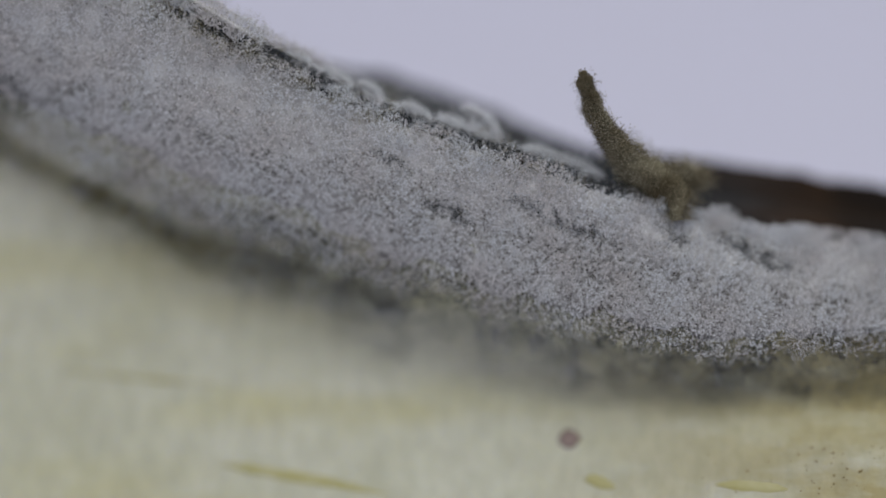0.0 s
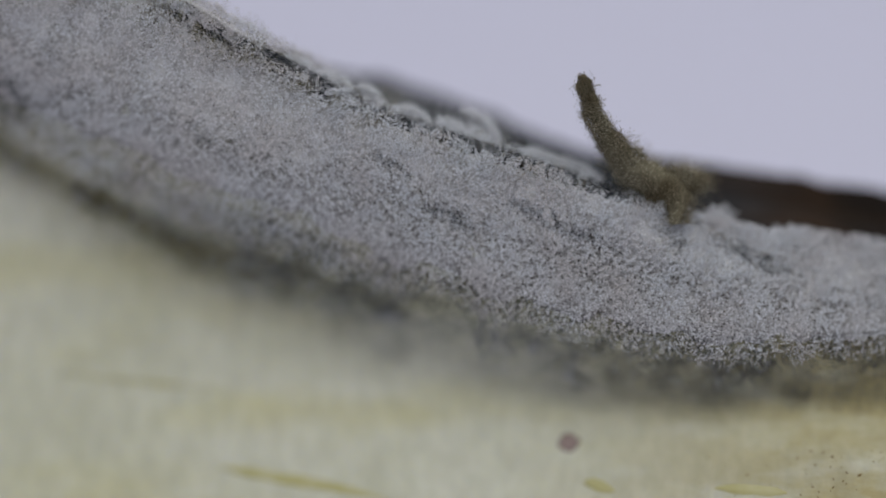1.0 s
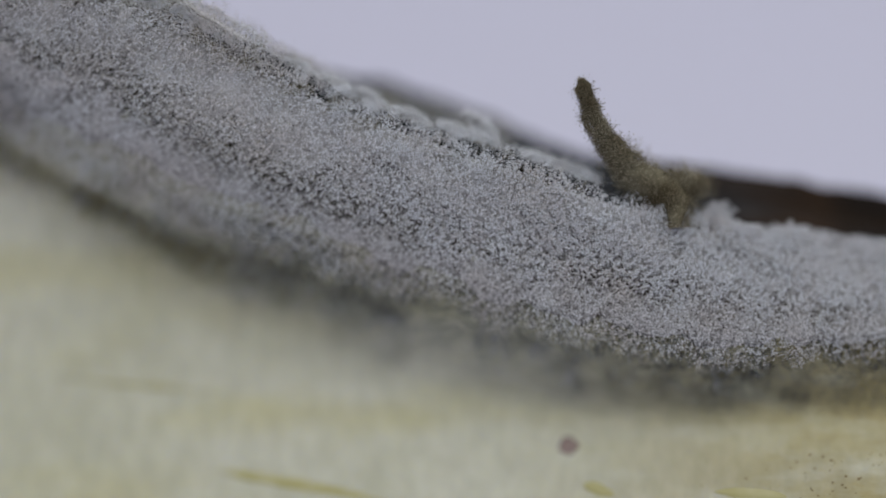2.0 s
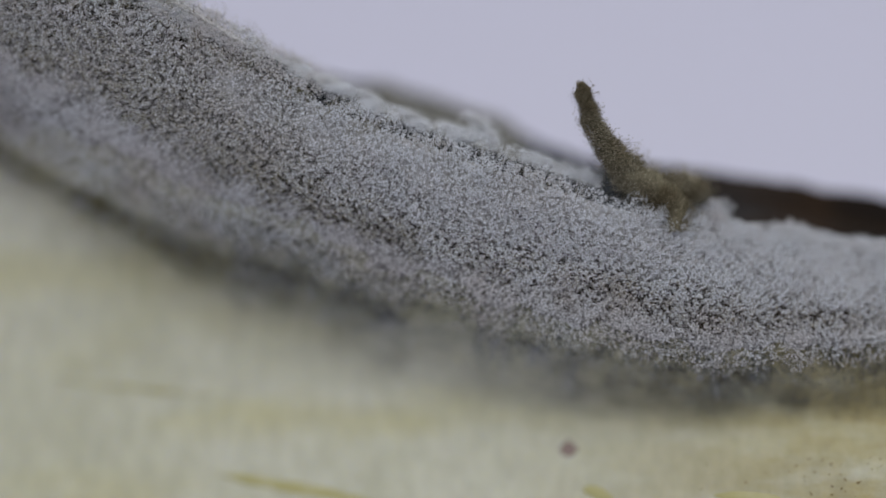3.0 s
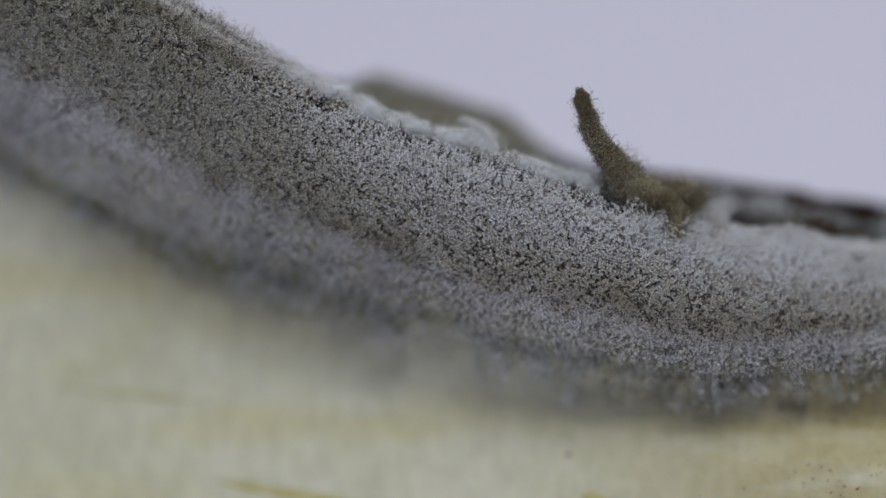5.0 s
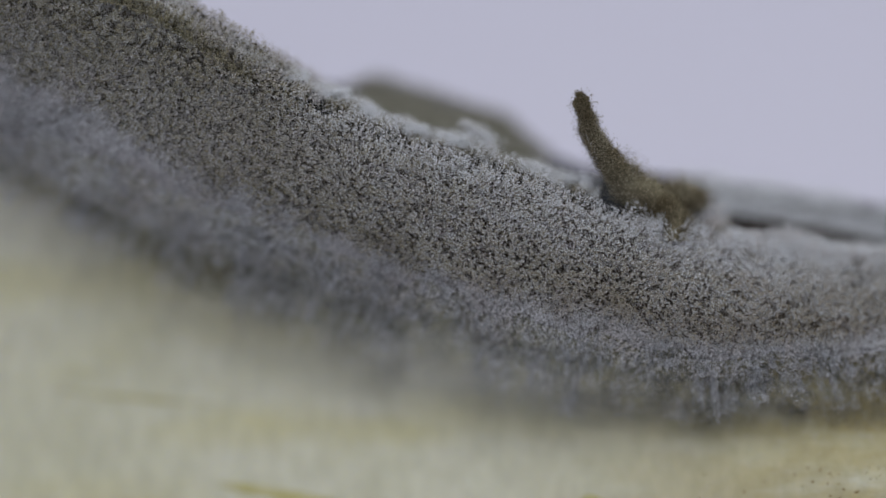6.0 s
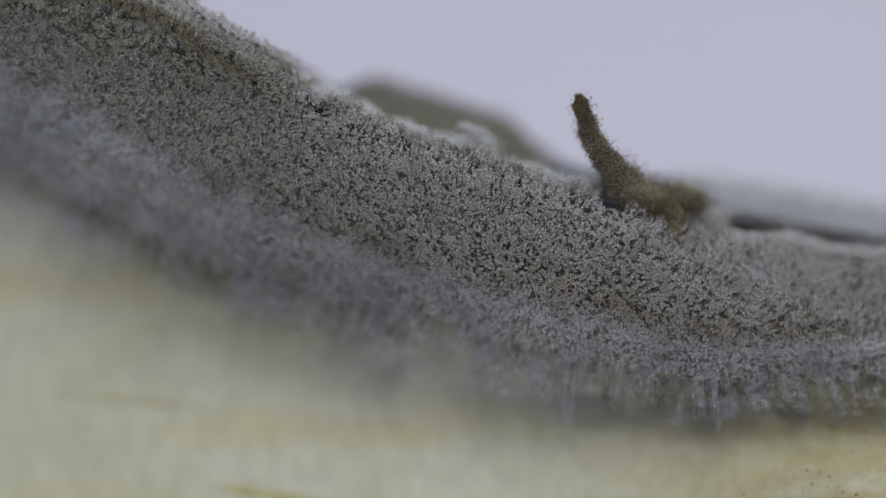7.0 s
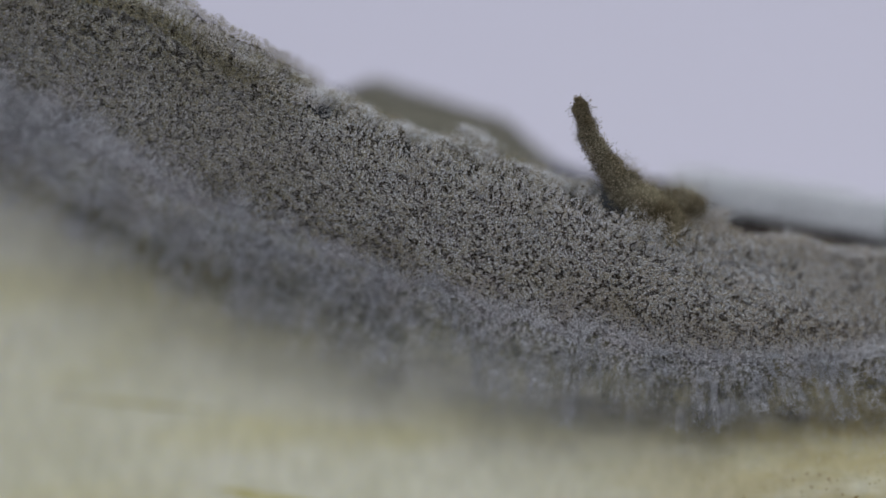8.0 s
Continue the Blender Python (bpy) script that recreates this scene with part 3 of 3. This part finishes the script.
def creeping_haze():
    """Thin threads that come up through the flesh below the mould as the rot spreads."""
    rng = np.random.default_rng(29)
    x, v, p, n = scatter(24000, -22.8, 22.8, V_STEP - 0.3, V_BELLY + 0.75, rng)
    keep = rng.random(len(x)) < np.clip((V_BELLY + 0.55 + 1.6 * hem_of(x) - v) / 1.6, 0, 1) ** 1.7 * (0.3 + 0.9 * lattice_noise(p, 1.2 * MM, 57))
    x, v, p, n = x[keep], v[keep], p[keep], n[keep]
    tips = p + tangent(n, rng, 0.5) * (rng.uniform(0.1, 0.34, len(p)) * MM)[:, None]
    patches("haze_tuft", "thin grey threads spreading over the flesh", x, v, p, tips, np.where(rng.random(len(p)) < 0.2, 0.025, 0) * MM, 0.014 * MM, [LILAC, LILAC], (5.0, 0.5), 77,
            lambda xm, vm, r: (0.3 + 1.6 * (vm - V_STEP) + r.uniform(0, 0.5), 7.8), -0.4 * MM)


def young_fringe():
    """Young lilac-grey tufts that creep down over the flesh."""
    rng = np.random.default_rng(24)

    def stand(x, v, p):
        inside = np.clip((v - ripe_limit(x) + 0.2) / 0.25, 0, 1)
        fade = np.clip((V_STEP - np.interp(x, (-4, 10), (0.15, 0.40)) + 1.1 * hem_of(x) + 0.8 * (lattice_noise(p, 0.55 * MM, 72) - 0.5) - v) / np.interp(x, (-4, 6), (0.75, 0.5)), 0, 1)
        return inside * fade * np.clip(2.4 * lattice_noise(p, 0.8 * MM, 71) - 0.3, np.interp(x, (-4, 6), (0.12, 0.35)), 1)

    x, v, p, n, tips = thicket(380000, -22.8, 22.8, V_HEM - 1.3, V_STEP + 0.4, rng, stand, 0.20, 0.80, 0.25, False, 0.41)
    fore = np.clip(p[:, 1] - body(x, np.full(len(x), float(V_HEM)))[:, 1], 0, 3 * MM) * (0.72 + 0.45 * lattice_noise(p, 0.3 * MM, 74))
    tips = tips + n * (0.3 * lattice_noise(p, 0.6 * MM, 73) * MM)[:, None] + fore[:, None] * np.array([0, -1.0, -0.30])
    stir = 0.45 * MM * (np.column_stack([lattice_noise(p, 0.22 * MM, 76 + k) for k in range(3)]) - 0.5) + rng.normal(0, 0.05, p.shape) * MM
    tips = tips + stir
    p = p + stir + 0.85 * fore[:, None] * np.array([0, -1.0, -0.30])
    patches("young_tuft", "young lilac-grey mould tuft", x, v, p, tips, rng.uniform(0.016, 0.034, len(p)) * MM, 0.010 * MM, [LILAC, LILAC], (2.4, 0.45), 75,
            lambda xm, vm, r: ((0.2 + 1.8 * max(vm - V_HEM + 0.3, 0) + r.uniform(0, 0.5)), 7.8), lambda a, b_: (1.3 + 1.3 * min(max(b_ - V_HEM, 0), 1)) * MM,
            way=np.array([0.0, 0.88, 0.47]), stems=np.arange(len(p)) % 4 == 0)


def back_growth():
    """Mould that swells up on the skin behind the rim."""
    rng = np.random.default_rng(25)
    x, v, p, n = scatter(11000, -4.6, 5.4, V_CREST - 0.6, V_VALLEY - 0.3, rng)
    env = np.clip((5.2 - x) / 2.6, 0, 1) * np.clip((x + 4.4) / 1.4, 0, 1)
    k = rng.random(len(x)) < 0.25 + env
    x, v, p, n, env = x[k], v[k], p[k], n[k], env[k]
    h = (0.05 + env * (0.55 + 0.3 * lattice_noise(p, 1.6 * MM, 81)) + 0.15 * rng.random(len(p))) * MM
    tips = p + tangent(unit(n + np.array([0, 0, 0.5])), rng, 0.25) * h[:, None]
    patches("back_tuft", "olive-grey mould on the skin", x, v, p, tips, rng.uniform(0.045, 0.075, len(p)) * MM, 0.02 * MM, [ASH, ASH], (4.5, 2), 83,
            lambda xm, vm, r: (0.3 + r.uniform(0, 0.6), 6.0), -1.3 * MM, way=np.array([0.0, 0.0, 1.0]))
    x, v, p, n = scatter(9000, 10.5, 22.8, V_CREST - 0.75, V_CREST + 0.04, rng)
    k = rng.random(len(x)) < np.clip((x - 10.5) / 3, 0, 1) * np.clip((V_CREST + 0.04 - v) / 0.2, 0.1, 1)
    x, v, p, n = x[k], v[k], p[k], n[k]
    h = (0.25 + 0.45 * lattice_noise(p, 1.2 * MM, 85) + 0.2 * rng.random(len(p))) * MM
    tips = p + tangent(n, rng, 0.25) * h[:, None]
    # White mould in the brighter FRESH white, which stands in for light from behind.
    patches("pale_tuft", "pale white mould on the dark skin", x, v, p, tips, rng.uniform(0.04, 0.065, len(p)) * MM, 0.02 * MM, [FRESH, FRESH], (3.5, 2), 87,
            lambda xm, vm, r: (1.0 + r.uniform(0, 1.0), 8.4), -1.9 * MM, way=np.array([0.0, -0.35, 0.94]))
    x, v, p, n = scatter(10000, 9.5, 22.8, V_VALLEY + 0.55, V_RIM + 0.1, rng)
    h = (0.04 + 0.40 * lattice_noise(p, 1.3 * MM, 89) + 0.3 * lattice_noise(p, 0.5 * MM, 90) + 0.2 * rng.random(len(p)) ** 2) * MM
    tips = p + tangent(unit(n + np.array([0, 0, 0.6])), rng, 0.25) * h[:, None]
    patches("rim_tuft", "white mould tuft swelling over the rim", x, v, p, tips, rng.uniform(0.02, 0.042, len(p)) * MM, 0.012 * MM, [WHITE, WHITE], (2.4, 3), 91,
            lambda xm, vm, r: (0.2 + r.uniform(0, 0.6), 5.0), -0.7 * MM)


def mound(place, size, n, seed, mat, rise, t0, t1, name="mound", label="rounded white mound of mould"):
    """A lumpy rounded swelling of fuzz; size gives its half axes in millimetres."""
    rng = np.random.default_rng(seed)
    d = unit(rng.normal(0, 1, (n, 3)) + (0, -0.15, 0.45))
    lump = 0.35 + 1.1 * lattice_noise(d * np.array(size) * MM + seed * MM, 0.36 * MM, seed)
    core = d * np.array(size) * MM * (lump * rng.uniform(0.35, 0.95, n))[:, None]
    tips = core + tangent(d, rng, 0.5) * (rng.uniform(0.05, 0.22, n) * MM)[:, None]
    ob = part(name, fuzz(name, core, tips, rng.uniform(0.018, 0.036, n) * MM, 0.010 * MM, [mat, mat], rng, np.arange(n) % 3 == 0), colony, label, "stuff", np.array(place) * MM)
    sprout(ob, (0, 0.1, 1), -rise * MM, t0, t1)


def mounds():
    """Swellings on the rim beside the thorn, white first and then dusted with spores."""
    for k, (place, size, rise) in enumerate((((12.4, 1.8, 37.0), (1.3, 0.7, 1.05), 1.0), ((15.9, 2.4, 36.15), (1.4, 0.7, 0.85), 0.9), ((14.1, 2.0, 36.1), (0.9, 0.6, 0.8), 0.7), ((20.0, 2.8, 35.4), (1.9, 0.8, 0.6), 0.6))):
        mound(place, size, 4200, 131 + k, WHITE, rise, -0.2, 4.2)
        mound(place, [1.03 * w for w in size], 2600, 141 + k, GREY, rise + 0.75, 3.2, 8.2, "ripe_mound", "grey-brown spores on the mound")


def curl(place, bend, arc, thick, n, seed):
    """A roll of white mould behind the rim: bend gives its half width and height in millimetres, arc its first and last angle."""
    rng = np.random.default_rng(seed)
    base = np.array(place) * MM
    t = np.radians(rng.uniform(*arc, n))
    core = np.column_stack([-np.cos(t) * bend[0], 0.5 * np.sin(t) + rng.normal(0, 0.15, n), np.sin(t) * bend[1] + 0.35 * bend[0] * np.cos(t)])
    core = core * np.where(rng.random(n) < 0.75, 1, rng.random(n))[:, None] * MM
    swell = 0.55 + 0.95 * lattice_noise(core + base, 0.4 * MM, seed)
    tips = core + unit(rng.normal(0, 1, (n, 3)) + (0, -0.2, 0.5)) * (0.9 * thick * (0.45 + 0.55 * np.sin(t)) * swell ** 2 * rng.uniform(0.1, 1.0, n) * MM)[:, None] + rng.normal(0, 0.085, (n, 3)) * MM
    return part("curl", fuzz("curl", core, tips, rng.uniform(0.016, 0.034, n) * MM, 0.010 * MM, [WHITE, WHITE], rng, np.arange(n) % 2 == 0), colony, "arched roll of white mould", "stuff", base)


def curls():
    for k, (place, bend, arc, thick, n, rise) in enumerate((
            ((-3.5, 0.8, 42.0), (0.62, 0.62), (60, 190), 0.34, 1700, 0.15), ((-1.35, 0.9, 41.15), (0.8, 0.5), (5, 175), 0.44, 2400, 0.2),
            ((0.5, 1.0, 40.7), (0.7, 0.35), (20, 170), 0.34, 1500, 0.2), ((1.3, 1.2, 40.65), (1.15, 0.95), (75, 190), 0.42, 2400, 0.25),
            ((5.4, 0.9, 38.95), (1.7, 0.45), (5, 175), 0.42, 3200, 0.2), ((-5.0, 0.8, 42.85), (0.8, 0.35), (20, 170), 0.36, 1500, 0.2), ((-6.6, 0.7, 43.6), (0.6, 0.4), (20, 170), 0.34, 1300, 0.2))):
        sprout(curl(place, bend, arc, thick, n, 101 + k), (0, 0, 1), -rise * MM, 0.0, 5.0)
        x, y, z = place
        size = (1.35 * bend[0], 0.55, 0.75 * bend[1] + 0.1)
        mound((x + 0.1, y + 0.15, z), size, 2200, 151 + k, FRESH, 0.75, 0.3, 4.6, "curl_puff", "white mould puff on the roll")
        mound((x + 0.1, y + 0.1, z + 0.02), [1.04 * w for w in size], 1500, 161 + k, GREY, 1.1, 3.4, 8.2, "ripe_curl", "grey-brown spores on the roll of mould")


def infill():
    """White fuzz that closes the dark holes in the first seconds."""
    rng = np.random.default_rng(26)
    x, v, p, n = scatter(110000, -22.8, 22.8, V_RIM - 0.9, V_HEM - 0.1, rng)
    k = (bare(p) > 0.12) & ((v > V_RIM + 0.05) | (x < -5.5))
    x, v, p, n = x[k], v[k], p[k], n[k]
    h = (0.25 + 0.35 * lumps(p) + 0.12 * rng.random(len(p))) * MM
    tips = p + tangent(n, rng, 0.3) * h[:, None]
    patches("infill_tuft", "fresh white mould tuft closing a dark hole", x, v, p, tips, rng.uniform(0.022, 0.044, len(p)) * MM, 0.010 * MM, [WHITE, WHITE], (1.6, 0.5), 95,
            lambda xm, vm, r: (0.0, r.uniform(2.2, 3.6)), -0.62 * MM)


white_layer()
olive_fringe()
shade_fringe()
fresh_layer()
spore_layer()
young_fringe()
creeping_haze()
back_growth()
curls()
mounds()
infill()


# ---- the dried thorn on the rim ----
def thorn():
    thing = tagged(new("thorn"), "curved dried thorn coated in olive-brown mould", "thorn")
    base = np.array((9.9, 1.0, 37.75)) * MM
    thing.location = base
    rng = np.random.default_rng(33)
    path = np.array([(0.75, -0.4, -1.5), (0.62, 0.2, -0.05), (-0.62, 0.1, 0.6), (-1.68, -0.3, 1.5), (-2.60, -0.7, 2.65), (-3.20, -1.0, 3.8), (-3.52, -1.3, 4.8), (-3.60, -1.36, 5.1)]) * MM
    radii = np.array([0.4, 0.95, 0.90, 0.70, 0.47, 0.32, 0.22, 0.09]) * MM
    t = np.linspace(0, 7, 60)
    c, r = spline(t, path), spline(t, radii[:, None])[:, 0]
    d = unit(np.gradient(c, axis=0))
    side = unit(np.cross(d, (0, 1.0, 0)))
    ang = np.linspace(0, 2 * np.pi, 20, endpoint=False)
    ring = side[:, None] * np.cos(ang)[None, :, None] + np.array([0, 1.0, 0]) * np.sin(ang)[None, :, None]
    q = (c[:, None] + ring * (0.8 * r)[:, None, None]).reshape(-1, 3)
    q = q + 0.3 * MM * np.column_stack([lattice_noise(q, 0.6 * MM, 3 + i) - 0.5 for i in range(3)])
    q[-20:] = c[-1] + (q[-20:] - c[-1]) * 0.7
    tip = np.concatenate([q, c[-1:] + d[-1:] * 0.08 * MM])
    last = 59 * 20
    cap = np.array([(last + k, len(q), last + (k + 1) % 20) for k in range(20)])
    part("core", mesh_from("core", tip, np.concatenate([grid_tris(60, 20, True), cap]), [OLIVE]), thing)
    n = 15000
    tt = 7 * rng.random(n) ** 0.85
    cc, rr = spline(tt, path), spline(tt, radii[:, None])[:, 0]
    dd = unit(spline(np.clip(tt + 0.05, 0, 7), path) - spline(np.clip(tt - 0.05, 0, 7), path))
    ss = unit(np.cross(dd, (0, 1.0, 0)))
    a = rng.uniform(0, 6.283, n)
    out = ss * np.cos(a)[:, None] + np.array([0, 1.0, 0]) * np.sin(a)[:, None]
    out = unit(out + dd * np.where(tt > 6.4, 0.9, 0.1)[:, None])
    root = cc + out * (0.75 * rr * (0.62 + 0.9 * lattice_noise(cc + out * rr[:, None], 0.5 * MM, 9)))[:, None]
    length = rng.uniform(0.06, 0.26, n) + np.where(rng.random(n) < np.where(tt < 3.5, 0.22, 0.10), rng.uniform(0.1, 0.75, n) * np.where(tt < 3.5, 1, 0.55), 0)
    length = length * np.where(tt > 6.2, 0.45, 1)
    tips = root + tangent(out, rng, 0.45) * (length * MM)[:, None]
    head = np.where(rng.random(n) < 0.6, rng.uniform(0.022, 0.042, n), 0) * MM
    m = 4500
    d2 = unit(rng.normal(0, 1, (m, 3)))
    spot = np.array((1.15, 0.5, 0.42)) * MM + d2 * np.array((0.95, 0.6, 0.58)) * MM * (0.6 + 0.8 * lattice_noise(d2 * MM, 0.6 * MM, 12))[:, None] * rng.uniform(0.75, 1.0, m)[:, None]
    reach = rng.uniform(0.08, 0.3, m) + np.where(rng.random(m) < 0.2, rng.uniform(0.1, 0.9, m), 0)
    root, tips = np.concatenate([root, spot]), np.concatenate([tips, spot + tangent(unit(d2 + (0, 0, 0.5)), rng, 0.4) * (reach * MM)[:, None]])
    head = np.concatenate([head, np.where(rng.random(m) < 0.6, rng.uniform(0.022, 0.042, m), 0) * MM])
    part("fuzz", fuzz("fuzz", root, tips, head, 0.011 * MM, [OLIVE, OLIVE], rng), thing, "olive-brown mould fuzz", "stuff")
    return thing


horn = thorn()


# ---- the setting: paper sweep and the room round it ----
def setting():
    y0, r = 0.34, 0.10
    prof = [(-0.25, 0.0), (0.1, 0.0)] + [(y0 - r + r * math.sin(a), r - r * math.cos(a)) for a in np.linspace(0, math.pi / 2, 14)] + [(y0, 0.5)]
    verts, tris = [], grid_tris(len(prof), 2)
    for y, z in prof:
        verts += [(-0.35, y, z), (0.35, y, z)]
    me = mesh_from("backdrop", verts, tris, [PAPER])
    tagged(new("backdrop", me), "plain lilac-white paper sweep", "backdrop", kind="structure")
    bm = bmesh.new()
    bmesh.ops.create_cube(bm, size=1)
    bmesh.ops.scale(bm, vec=(1.0, 0.8, 0.04), verts=bm.verts)
    bmesh.ops.translate(bm, vec=(0, 0.1, -0.024), verts=bm.verts)
    me = bpy.data.meshes.new("table")
    bm.to_mesh(me)
    bm.free()
    me.materials.append(WALLP)
    tagged(new("floor", me), "plain pale tabletop under the paper", "table", kind="structure")


setting()


# ---- what moves ----
def motions():
    def sunk(m, k):
        return Matrix.Translation((0.20 * k / 1.17 * MM, 0, k * MM)) @ m

    for thing in (fruit, colony, horn):
        rest = thing.matrix_basis.copy()
        walk(thing, [(t, sunk(rest, k)) for t, k in SINK])
    spot = bpy.data.objects["brown_spot"]
    rest = spot.matrix_basis.copy()
    walk(spot, [(t, rest @ pose(0, -k * 0.15 * MM, 0)) for t, k in SINK])
    for ob, grown, shift, t0, t1 in GROWTH:
        rows = []
        for t in range(9):
            k = min(max((t - t0) / (t1 - t0), 0.0), 1.0)
            rows.append((float(t), Matrix.Translation(grown + shift * (1 - k * k * (3 - 2 * k)))))
        walk(ob, rows)


motions()
